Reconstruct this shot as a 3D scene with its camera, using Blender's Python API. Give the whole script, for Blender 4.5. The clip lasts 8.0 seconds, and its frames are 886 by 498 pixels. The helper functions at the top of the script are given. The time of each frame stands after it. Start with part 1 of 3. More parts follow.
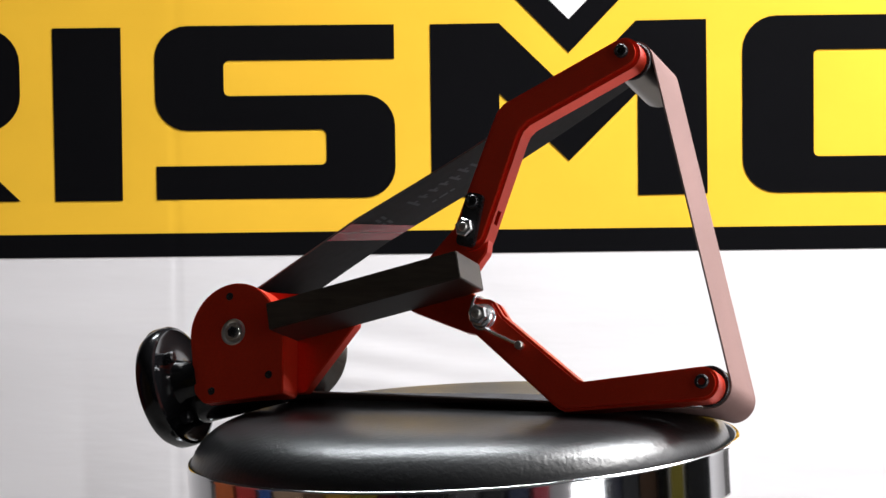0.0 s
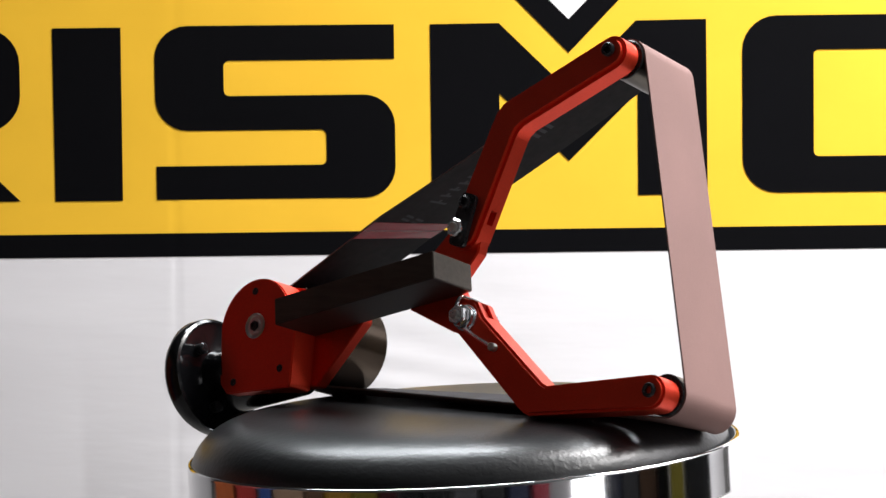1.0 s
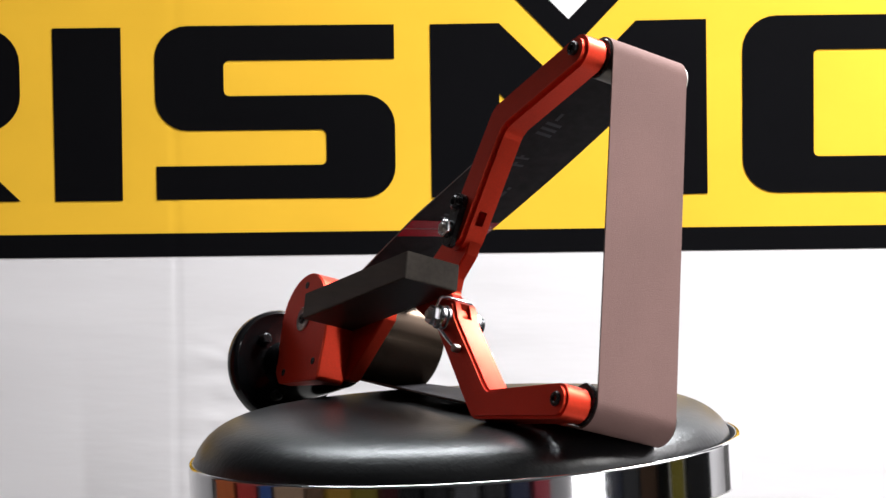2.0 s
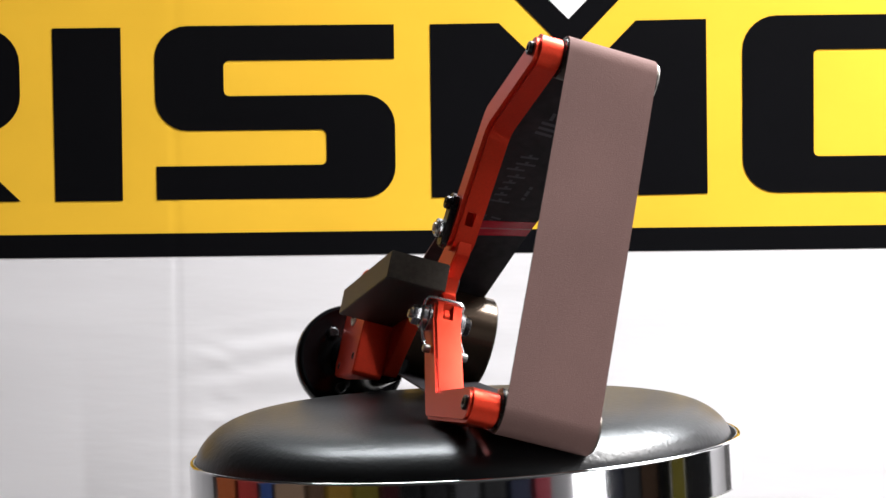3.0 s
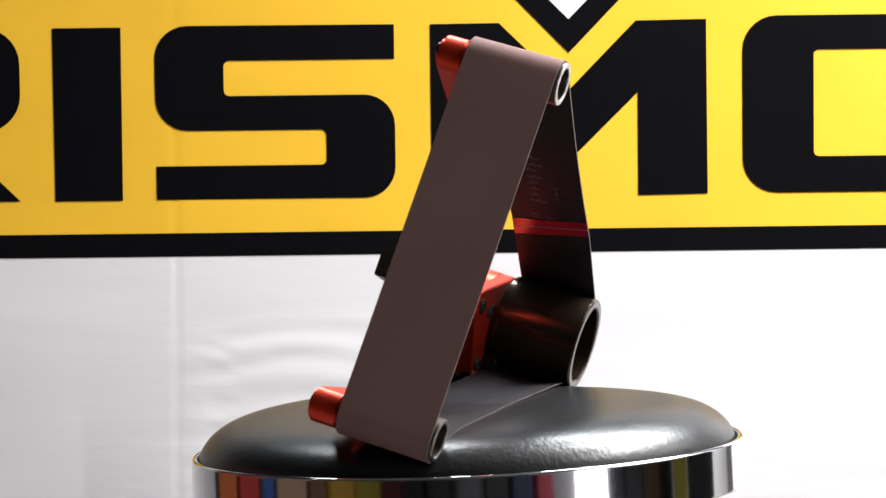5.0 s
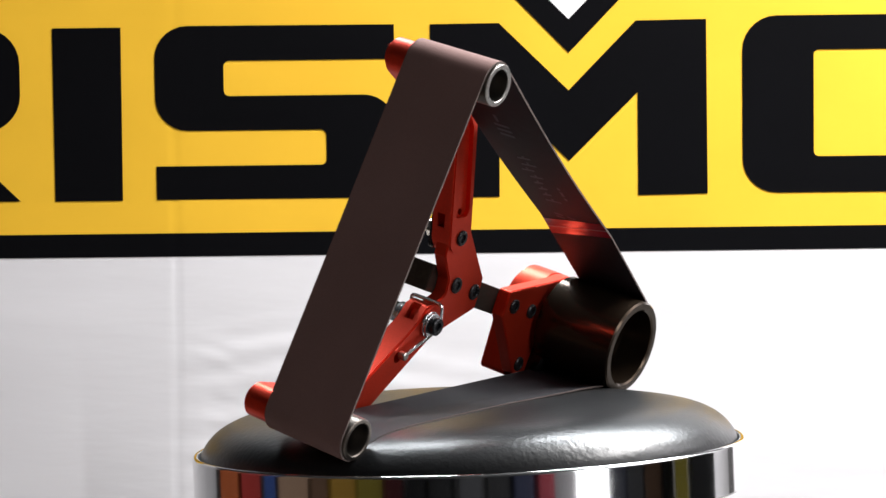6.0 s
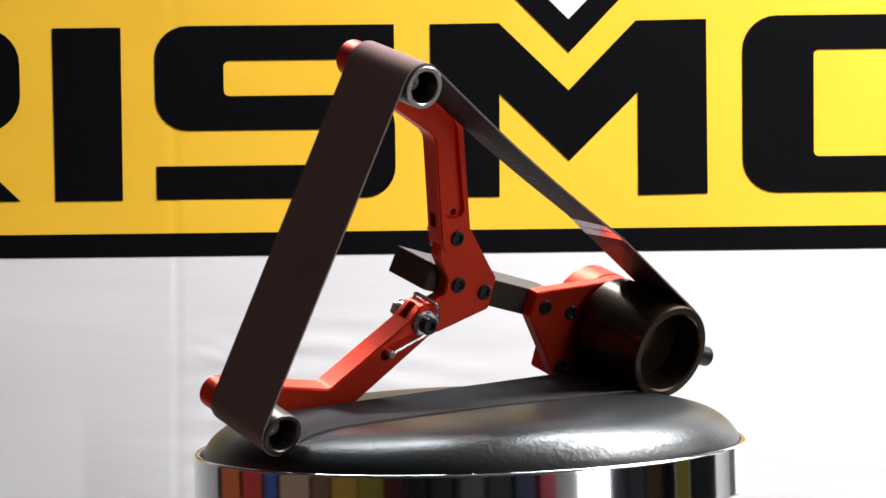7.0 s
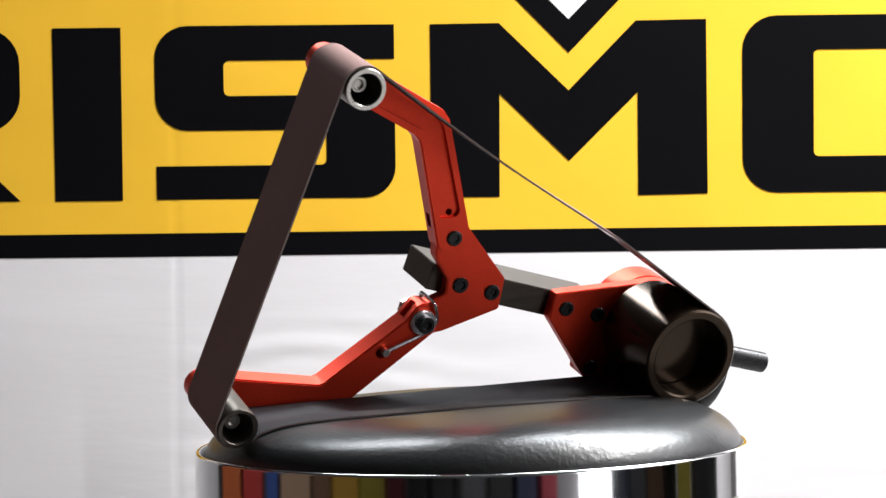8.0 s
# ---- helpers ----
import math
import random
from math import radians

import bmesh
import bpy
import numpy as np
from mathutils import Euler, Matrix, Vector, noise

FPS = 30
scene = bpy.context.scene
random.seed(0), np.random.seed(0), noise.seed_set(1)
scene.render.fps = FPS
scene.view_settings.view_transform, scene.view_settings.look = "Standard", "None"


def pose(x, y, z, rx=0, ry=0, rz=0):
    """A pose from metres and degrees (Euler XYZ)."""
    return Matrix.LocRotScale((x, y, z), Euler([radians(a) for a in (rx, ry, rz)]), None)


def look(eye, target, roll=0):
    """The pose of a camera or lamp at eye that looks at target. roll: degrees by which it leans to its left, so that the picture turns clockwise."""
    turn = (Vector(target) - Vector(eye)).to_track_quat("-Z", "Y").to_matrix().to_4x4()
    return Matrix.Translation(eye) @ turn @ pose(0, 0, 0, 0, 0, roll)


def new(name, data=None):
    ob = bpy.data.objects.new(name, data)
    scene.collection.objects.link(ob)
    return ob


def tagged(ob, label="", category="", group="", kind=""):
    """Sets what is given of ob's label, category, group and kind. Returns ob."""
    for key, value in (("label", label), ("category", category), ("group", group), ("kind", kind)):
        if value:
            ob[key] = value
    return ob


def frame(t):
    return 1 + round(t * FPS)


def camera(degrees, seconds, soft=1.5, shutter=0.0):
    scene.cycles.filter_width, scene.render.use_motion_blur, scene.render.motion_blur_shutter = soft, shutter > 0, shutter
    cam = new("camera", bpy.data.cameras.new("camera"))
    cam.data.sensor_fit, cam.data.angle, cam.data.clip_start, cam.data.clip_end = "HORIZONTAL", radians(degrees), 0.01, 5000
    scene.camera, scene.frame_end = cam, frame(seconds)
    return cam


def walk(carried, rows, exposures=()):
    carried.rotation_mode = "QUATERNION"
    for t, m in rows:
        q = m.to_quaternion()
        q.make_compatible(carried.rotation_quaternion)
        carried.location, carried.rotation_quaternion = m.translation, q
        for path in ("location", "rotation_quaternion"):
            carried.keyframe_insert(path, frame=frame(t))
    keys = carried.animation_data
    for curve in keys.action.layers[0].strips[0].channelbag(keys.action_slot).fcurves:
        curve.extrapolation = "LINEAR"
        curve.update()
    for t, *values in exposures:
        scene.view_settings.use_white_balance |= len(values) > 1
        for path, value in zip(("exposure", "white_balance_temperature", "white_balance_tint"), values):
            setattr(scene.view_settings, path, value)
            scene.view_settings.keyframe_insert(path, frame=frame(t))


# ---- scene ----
cam = camera(24.86, 8.0, 1.5, 0.4)
EYE, TARGET = (-0.0115, -1.1484, 0.8099), (-0.0122, 0.0, 0.7501)
CAM = look(EYE, TARGET, -0.69)
walk(cam, [(0, CAM), (8, CAM)])

# The spindle of the stool, leaning a little, and its turn in degrees at each time.
SPINDLE = pose(0, 0, 0.75, 0, -0.82, 0)
TURN = [(0, 0), (0.5, -7.98), (1.0, -16.27), (1.5, -27.28), (1.7, -31.3), (2.2, -40.2), (2.8, -50.2), (3.0, -53.85), (3.5, -62.73),
        (4.0, -70.16), (4.5, -76.98), (4.7, -79.6), (5.2, -87.1), (5.8, -96.86), (6.0, -100.06), (6.5, -109.41), (7.0, -117.49),
        (7.5, -124.84), (8.0, -131.95)]
# The seat's own bearing leans a little more, and the seat sits askew on it.
SEAT_AXIS = pose(-0.00125, -0.0046, 0.75, -0.900, -1.020, 0)
SEAT_AT = pose(-0.00279, -0.00035, -0.11066, 0.801, -1.560, 0)
TOOL_LEAN, TOOL_HEADING = -16.66, -23.75

# ---- light ----
world = bpy.data.worlds.new("world")
scene.world = world
world.use_nodes = True
world.node_tree.nodes["Background"].inputs[0].default_value = (0.75, 0.85, 1.0, 1)
world.node_tree.nodes["Background"].inputs[1].default_value = 0.3
scene.view_settings.exposure = 0.0


def area_lamp(name, m, sx, sy, watts, colour):
    lamp = bpy.data.lights.new(name, "AREA")
    lamp.shape, lamp.size, lamp.size_y, lamp.energy, lamp.color = "RECTANGLE", sx, sy, watts, colour
    ob = new(name, lamp)
    ob.matrix_world = m
    return ob


area_lamp("door_light", look((2.27, -2.05, 1.03), (1.0, -2.05, 1.03)), 0.9, 1.96, 36, (1.0, 0.99, 1.0))
area_lamp("pendant_glow", look((0.45, 1.02, 2.26), (0.33, -1.2, 1.2)), 2.7, 0.46, 150, (0.91, 0.96, 1.0))
area_lamp("ceiling_light_glow", pose(1.35, 0.55, 2.55), 1.1, 0.3, 128, (1.0, 0.99, 0.99))
area_lamp("side_light_glow", pose(1.75, -0.1, 2.55), 0.3, 0.9, 66, (1.0, 0.98, 0.97))


# ---- materials ----
def nodes_of(name):
    m = bpy.data.materials.new(name)
    m.use_nodes = True
    return m, m.node_tree.nodes, m.node_tree.links, m.node_tree.nodes["Principled BSDF"]


def surface(name, colour, rough=0.5, metal=0.0, grain=200.0, bump=0.1, vary=0.15, wear=8.0, coat=0.0, stretch=(1, 1, 1), spread=0.12, depth=0.001, spec=0.5):
    """A worn surface: broad stains, fine grain in colour, gloss and relief."""
    m, n, l, b = nodes_of(name)
    at = n.new("ShaderNodeTexCoord")
    mapping = n.new("ShaderNodeMapping")
    mapping.inputs["Scale"].default_value = stretch
    l.new(at.outputs["Object"], mapping.inputs[0])
    fine, broad = n.new("ShaderNodeTexNoise"), n.new("ShaderNodeTexNoise")
    fine.inputs["Scale"].default_value, broad.inputs["Scale"].default_value = grain, wear
    fine.inputs["Detail"].default_value, broad.inputs["Detail"].default_value = 4, 5
    l.new(mapping.outputs[0], fine.inputs["Vector"])
    l.new(at.outputs["Object"], broad.inputs["Vector"])
    both = n.new("ShaderNodeMix")
    both.inputs[0].default_value = 0.5
    l.new(fine.outputs[0], both.inputs[2])
    l.new(broad.outputs[0], both.inputs[3])
    ramp = n.new("ShaderNodeValToRGB")
    ramp.color_ramp.elements[0].position, ramp.color_ramp.elements[1].position = 0.3, 0.7
    ramp.color_ramp.elements[0].color = (*[c * (1 - vary) for c in colour], 1)
    ramp.color_ramp.elements[1].color = (*[min(1, c * (1 + vary)) for c in colour], 1)
    l.new(both.outputs[0], ramp.inputs[0])
    l.new(ramp.outputs[0], b.inputs["Base Color"])
    gloss = n.new("ShaderNodeMapRange")
    gloss.inputs[3].default_value, gloss.inputs[4].default_value = max(0.02, rough - spread), min(1, rough + spread)
    l.new(both.outputs[0], gloss.inputs[0])
    l.new(gloss.outputs[0], b.inputs["Roughness"])
    b.inputs["Metallic"].default_value = metal
    b.inputs["Coat Weight"].default_value = coat
    b.inputs["Coat Roughness"].default_value = 0.16
    b.inputs["Specular IOR Level"].default_value = spec
    if bump:
        relief = n.new("ShaderNodeBump")
        relief.inputs["Strength"].default_value, relief.inputs["Distance"].default_value = bump, depth
        l.new(fine.outputs[0], relief.inputs["Height"])
        l.new(relief.outputs[0], b.inputs["Normal"])
    return m


RED = surface("red_anodised_aluminium", (0.71, 0.046, 0.017), 0.36, 0.8, 900, 0.05, 0.12, 30, coat=0.05, spread=0.08, depth=0.0003)
STEEL = surface("dark_bare_steel", (0.066, 0.056, 0.046), 0.42, 0.75, 400, 0.12, 0.35, 25, stretch=(0.1, 1, 1), depth=0.0003)
BLACK_STEEL = surface("black_oxide_steel", (0.022, 0.022, 0.024), 0.28, 0.5, 900, 0.05, 0.2, 60, depth=0.0002)
ZINC = surface("zinc_plated_steel", (0.8, 0.8, 0.82), 0.24, 1.0, 600, 0.012, 0.12, 80, depth=0.0002)
TUBE_STEEL = surface("turned_brown_steel", (0.12, 0.104, 0.09), 0.33, 0.95, 500, 0.03, 0.15, 30, stretch=(1, 12, 1), depth=0.0002)
DRUM_STEEL = surface("turned_bronze_steel", (0.05, 0.034, 0.023), 0.18, 0.8, 500, 0.02, 0.2, 25, stretch=(1, 14, 1), depth=0.0001, spread=0.06)
BLACK_PLASTIC = surface("black_gloss_plastic", (0.004, 0.004, 0.0045), 0.13, 0.0, 500, 0.03, 0.2, 30, depth=0.0003, spec=0.25, spread=0.04)
ABRASIVE = surface("abrasive_grit", (0.185, 0.110, 0.100), 0.85, 0.0, 1800, 0.4, 0.14, 18, depth=0.0004, spec=0.15)
BELT_CLOTH = surface("black_belt_backing", (0.017, 0.0155, 0.018), 0.62, 0.0, 160, 0.12, 0.6, 40, depth=0.0002, spec=0.14)
BELT_EDGE = surface("pale_cut_belt_edge", (0.13, 0.10, 0.09), 0.7, 0.0, 1200, 0.2, 0.2, 60, depth=0.0002)
SPLICE = surface("red_splice_film", (0.36, 0.014, 0.03), 0.22, 0.0, 600, 0.05, 0.2, 40, depth=0.0002, spec=0.6)
SEAM_PINK = surface("pale_pink_seam", (0.30, 0.09, 0.11), 0.4, 0.0, 600, 0.05, 0.2, 40, depth=0.0002)
PRINT_GREY = surface("grey_ink", (0.036, 0.036, 0.047), 0.6, 0.0, 600, 0.0, 0.2, 40)
CHROME = surface("polished_chrome", (0.86, 0.86, 0.87), 0.08, 1.0, 90, 0.05, 0.04, 25, spread=0.03, depth=0.0003, stretch=(0.5, 0.5, 7))
RAW_STEEL = surface("machined_steel", (0.55, 0.53, 0.50), 0.3, 1.0, 900, 0.03, 0.15, 60, depth=0.0002)
WALL_PAINT = surface("wall_paint", (0.055, 0.053, 0.052), 0.8, 0.0, 60, 0.1, 0.05, 1.5)
CEILING_PAINT = surface("ceiling_paint", (0.09, 0.09, 0.088), 0.85, 0.0, 60, 0.1, 0.04, 1.5)
PALE_WALL = surface("pale_wall_paint", (0.45, 0.44, 0.45), 0.8, 0.0, 60, 0.1, 0.05, 1.5)
FLOOR_PAINT = surface("grey_floor", (0.16, 0.155, 0.15), 0.5, 0.0, 40, 0.1, 0.15, 1.5)
YELLOW_INK = surface("yellow_print", (0.84, 0.49, 0.036), 0.55, 0.0, 9, 0.12, 0.06, 3, depth=0.006, spec=0.15, stretch=(0.6, 1, 1))
BLACK_INK = surface("black_print", (0.0032, 0.0032, 0.004), 0.6, 0.0, 300, 0.04, 0.15, 4, depth=0.0005, spec=0.03)
WHITE_VINYL = surface("white_vinyl", (0.74, 0.728, 0.748), 0.6, 0.0, 7, 0.30, 0.025, 2, depth=0.010, spec=0.3, stretch=(0.35, 1, 1.6))
GREY_METAL = surface("grey_shelf_metal", (0.2, 0.2, 0.21), 0.45, 0.4, 200, 0.05, 0.1, 10)


def leather():
    """Black vinyl with fine pores and stretched creases."""
    m, n, l, b = nodes_of("black_vinyl_leather")
    at = n.new("ShaderNodeTexCoord")
    creases, pores, broad = n.new("ShaderNodeTexNoise"), n.new("ShaderNodeTexNoise"), n.new("ShaderNodeTexNoise")
    creases.inputs["Scale"].default_value, creases.inputs["Detail"].default_value, creases.inputs["Distortion"].default_value = 330, 2, 0.4
    pores.inputs["Scale"].default_value, pores.inputs["Detail"].default_value = 900, 2
    broad.inputs["Scale"].default_value = 14
    for t in (creases, pores, broad):
        l.new(at.outputs["Object"], t.inputs["Vector"])
    add = n.new("ShaderNodeMath")
    add.operation = "MULTIPLY_ADD"
    add.inputs[1].default_value = 0.12
    l.new(pores.outputs[0], add.inputs[0])
    l.new(creases.outputs[0], add.inputs[2])
    relief = n.new("ShaderNodeBump")
    relief.inputs["Strength"].default_value, relief.inputs["Distance"].default_value = 0.38, 0.0006
    l.new(add.outputs[0], relief.inputs["Height"])
    wide = n.new("ShaderNodeBump")
    wide.inputs["Strength"].default_value, wide.inputs["Distance"].default_value = 0.06, 0.004
    l.new(broad.outputs[0], wide.inputs["Height"])
    l.new(relief.outputs[0], wide.inputs["Normal"])
    l.new(wide.outputs[0], b.inputs["Normal"])
    gloss = n.new("ShaderNodeMapRange")
    gloss.inputs[3].default_value, gloss.inputs[4].default_value = 0.28, 0.36
    l.new(broad.outputs[0], gloss.inputs[0])
    l.new(gloss.outputs[0], b.inputs["Roughness"])
    b.inputs["Base Color"].default_value = (0.006, 0.0063, 0.007, 1)
    b.inputs["Specular IOR Level"].default_value = 0.46
    return m


LEATHER = leather()
MM = 0.001


# ---- mesh helpers ----
def finish(bm, name, mats, smooth=35):
    bmesh.ops.recalc_face_normals(bm, faces=bm.faces)
    for f in bm.faces:
        f.smooth = len(f.verts) < 12
    for e in bm.edges:
        if len(e.link_faces) == 2 and e.calc_face_angle(0) > radians(smooth):
            e.smooth = False
    me = bpy.data.meshes.new(name)
    bm.to_mesh(me)
    bm.free()
    for m in mats if isinstance(mats, (list, tuple)) else [mats]:
        me.materials.append(m)
    return me


def part(name, bm, material, parent, label=""):
    ob = new(name, finish(bm, name, material))
    ob.parent = parent
    return tagged(ob, label)


def thing(name, label, category, group="", kind=""):
    return tagged(new(name), label, category, group, kind)


def rounded(points):
    """Corner points (x, y, radius) to an outline with round corners."""
    out, count = [], len(points)
    for i, (x, y, r) in enumerate(points):
        p, a, b = Vector((x, y)), Vector(points[i - 1][:2]), Vector(points[(i + 1) % count][:2])
        if r <= 0:
            out.append((x, y))
            continue
        da, db = (a - p).normalized(), (b - p).normalized()
        half = da.angle(db) / 2
        d = min(r / math.tan(half), 0.49 * (a - p).length, 0.49 * (b - p).length)
        rr = d * math.tan(half)
        c = p + (da + db).normalized() * (rr / math.sin(half))
        s, e = p + da * d - c, p + db * d - c
        a0, turn = math.atan2(s.y, s.x), s.angle_signed(e)
        steps = max(3, int(abs(turn) / radians(12)))
        for k in range(steps + 1):
            w = a0 - turn * k / steps
            out.append((c.x + rr * math.cos(w), c.y + rr * math.sin(w)))
    return out


def prism(outline, n0, n1, bevel=0.6, soft=0.0):
    """An outline in the tool's side plane (millimetres), from depth n0 to n1, with eased edges."""
    bm = bmesh.new()
    low = [bm.verts.new((u * MM, n0 * MM, v * MM)) for u, v in outline]
    high = [bm.verts.new((u * MM, n1 * MM, v * MM)) for u, v in outline]
    bm.faces.new(low)
    bm.faces.new(high[::-1])
    rim = []
    for i in range(len(outline)):
        j = (i + 1) % len(outline)
        bm.faces.new((low[j], low[i], high[i], high[j]))
    bmesh.ops.recalc_face_normals(bm, faces=bm.faces)
    if soft:
        outer = [e for e in bm.edges if e.calc_face_angle(0) > radians(30) and all(abs(v.co.y - n0 * MM) < 1e-6 for v in e.verts)]
        bmesh.ops.bevel(bm, geom=outer, offset=soft * MM, segments=4, affect="EDGES", clamp_overlap=True)
    if bevel:
        sharp = [e for e in bm.edges if e.calc_face_angle(0) > radians(30) and (not soft or all(abs(v.co.y - n1 * MM) < 1e-6 for v in e.verts))]
        bmesh.ops.bevel(bm, geom=sharp, offset=bevel * MM, segments=2, affect="EDGES", clamp_overlap=True)
    return bm


def spin(profile, base, axis, steps=40):
    """A turned body: profile of (radius, height) in millimetres round the axis from base. A radius of 0 closes it."""
    bm = bmesh.new()
    z = Vector(axis).normalized()
    x = z.orthogonal().normalized()
    y = z.cross(x)
    base = Vector(base)
    rings = []
    for r, h in profile:
        if r == 0:
            rings.append([bm.verts.new((base + z * h) * MM)])
        else:
            rings.append([bm.verts.new((base + z * h + (x * math.cos(2 * math.pi * k / steps) + y * math.sin(2 * math.pi * k / steps)) * r) * MM) for k in range(steps)])
    for a, b in zip(rings, rings[1:]):
        for k in range(steps):
            j = (k + 1) % steps
            if len(a) == 1 and len(b) > 1:
                bm.faces.new((a[0], b[k], b[j]))
            elif len(b) == 1 and len(a) > 1:
                bm.faces.new((a[k], a[j], b[0]))
            elif len(a) > 1:
                bm.faces.new((a[k], a[j], b[j], b[k]))
    return bm


def rod(p0, p1, r, steps=24, ease=0.5):
    p0, p1 = Vector(p0), Vector(p1)
    h = (p1 - p0).length
    return spin([(0, 0), (r - ease, 0), (r, ease), (r, h - ease), (r - ease, h), (0, h)], p0, p1 - p0, steps)


def pipe(p0, p1, ro, ri, steps=48, ease=0.5):
    p0, p1 = Vector(p0), Vector(p1)
    h = (p1 - p0).length
    return spin([(ri, 0), (ro - ease, 0), (ro, ease), (ro, h - ease), (ro - ease, h), (ri + ease, h), (ri, h - ease), (ri, 0)], p0, p1 - p0, steps)


def wire(points, r, steps=8, smooth_path=True):
    """A bent wire along points (millimetres)."""
    pts = [Vector(p) for p in points]
    if smooth_path:
        for _ in range(2):
            cut = [pts[0]]
            for a, b in zip(pts, pts[1:]):
                cut += [a.lerp(b, 0.25), a.lerp(b, 0.75)]
            pts = cut + [pts[-1]]
    bm = bmesh.new()
    rings, side = [], None
    for i, p in enumerate(pts):
        t = (pts[min(i + 1, len(pts) - 1)] - pts[max(i - 1, 0)]).normalized()
        side = (side - t * side.dot(t)).normalized() if side else t.orthogonal().normalized()
        up = t.cross(side)
        rings.append([bm.verts.new((p + (side * math.cos(2 * math.pi * k / steps) + up * math.sin(2 * math.pi * k / steps)) * r) * MM) for k in range(steps)])
    for a, b in zip(rings, rings[1:]):
        for k in range(steps):
            j = (k + 1) % steps
            bm.faces.new((a[k], a[j], b[j], b[k]))
    bm.faces.new(rings[0][::-1])
    bm.faces.new(rings[-1])
    return bm


def carve(bm, *cutters):
    """Cuts bodies out of a body, and returns what is left."""
    def solid(b):
        bmesh.ops.recalc_face_normals(b, faces=b.faces)
        me = bpy.data.meshes.new("carving")
        b.to_mesh(me)
        b.free()
        return new("carving", me)
    body = solid(bm)
    tools = [solid(c) for c in cutters]
    for c in tools:
        mod = body.modifiers.new("cut", "BOOLEAN")
        mod.operation, mod.solver, mod.object = "DIFFERENCE", "EXACT", c
    bpy.context.view_layer.update()
    made = bpy.data.meshes.new_from_object(body.evaluated_get(bpy.context.evaluated_depsgraph_get()))
    out = bmesh.new()
    out.from_mesh(made)
    for ob in (body, *tools):
        bpy.data.objects.remove(ob)
    return out


def block(x0, x1, y0, y1, z0, z1, bevel=0.0):
    """A box in metres."""
    bm = bmesh.new()
    bmesh.ops.create_cube(bm, size=1.0)
    for v in bm.verts:
        v.co = ((x0 + x1) / 2 + v.co.x * (x1 - x0), (y0 + y1) / 2 + v.co.y * (y1 - y0), (z0 + z1) / 2 + v.co.z * (z1 - z0))
    if bevel:
        bmesh.ops.bevel(bm, geom=bm.edges[:], offset=bevel, segments=2, affect="EDGES")
    return bm


def structure(name, bm, material, label):
    return tagged(new(name, finish(bm, name, material)), label, name.split("_")[0], kind="structure")


# ---- the room ----
structure("floor", block(-3.6, 2.4, -5.4, 1.87, -0.1, 0.0), FLOOR_PAINT, "pale grey painted workshop floor under the stool")
structure("ceiling", block(-3.6, 2.4, -5.4, 1.87, 2.7, 2.8), CEILING_PAINT, "plain dark ceiling with a strip light")
structure("wall_north", block(-3.6, 2.4, 1.72, 1.87, 0.0, 2.7), WALL_PAINT, "plain dark wall behind the printed banner")
structure("wall_south", block(-3.6, 2.4, -5.4, -5.25, 0.0, 2.7), WALL_PAINT, "plain dark wall closing the room")
structure("wall_west", block(-3.6, -3.45, -5.25, 1.72, 0.0, 2.7), WALL_PAINT, "plain dark wall behind the crates added for reflections")
structure("wall_east", carve(block(2.2, 2.35, -5.25, 1.72, 0.0, 2.7), block(2.1, 2.5, -2.5, -1.6, 0.01, 2.02)), PALE_WALL, "plain pale grey wall with a bright doorway")


def crate(colour, y, x, width, height, foot=0.0):
    """An unseen open crate with a rim, standing on the floor, added for the chrome ring to mirror."""
    box = thing("mirrored_crate", colour[0] + (" unseen crate added for the chrome's reflections, stacked on another crate" if foot else " unseen crate added for the chrome's reflections, standing on the floor"), "crate", "crates along the wall")
    # Colour cut to 0.11 so that its stripe in the chrome stays dark.
    mat = bpy.data.materials.get("mirrored_" + colour[0]) or surface("mirrored_" + colour[0], [c * 0.11 for c in colour[1]], 0.6, 0.0, 120, 0.05, 0.12, 6, spec=0.1)
    h = width / 2
    top = foot + height
    body = carve(block(x - 0.2, x + 0.2, y - h, y + h, foot, top, 0.012), block(x - 0.18, x + 0.18, y - h + 0.02, y + h - 0.02, foot + 0.02, top + 0.1))
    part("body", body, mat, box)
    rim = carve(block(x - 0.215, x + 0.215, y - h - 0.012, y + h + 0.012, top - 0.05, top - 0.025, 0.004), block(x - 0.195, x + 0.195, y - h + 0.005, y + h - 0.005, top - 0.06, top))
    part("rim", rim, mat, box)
    return box


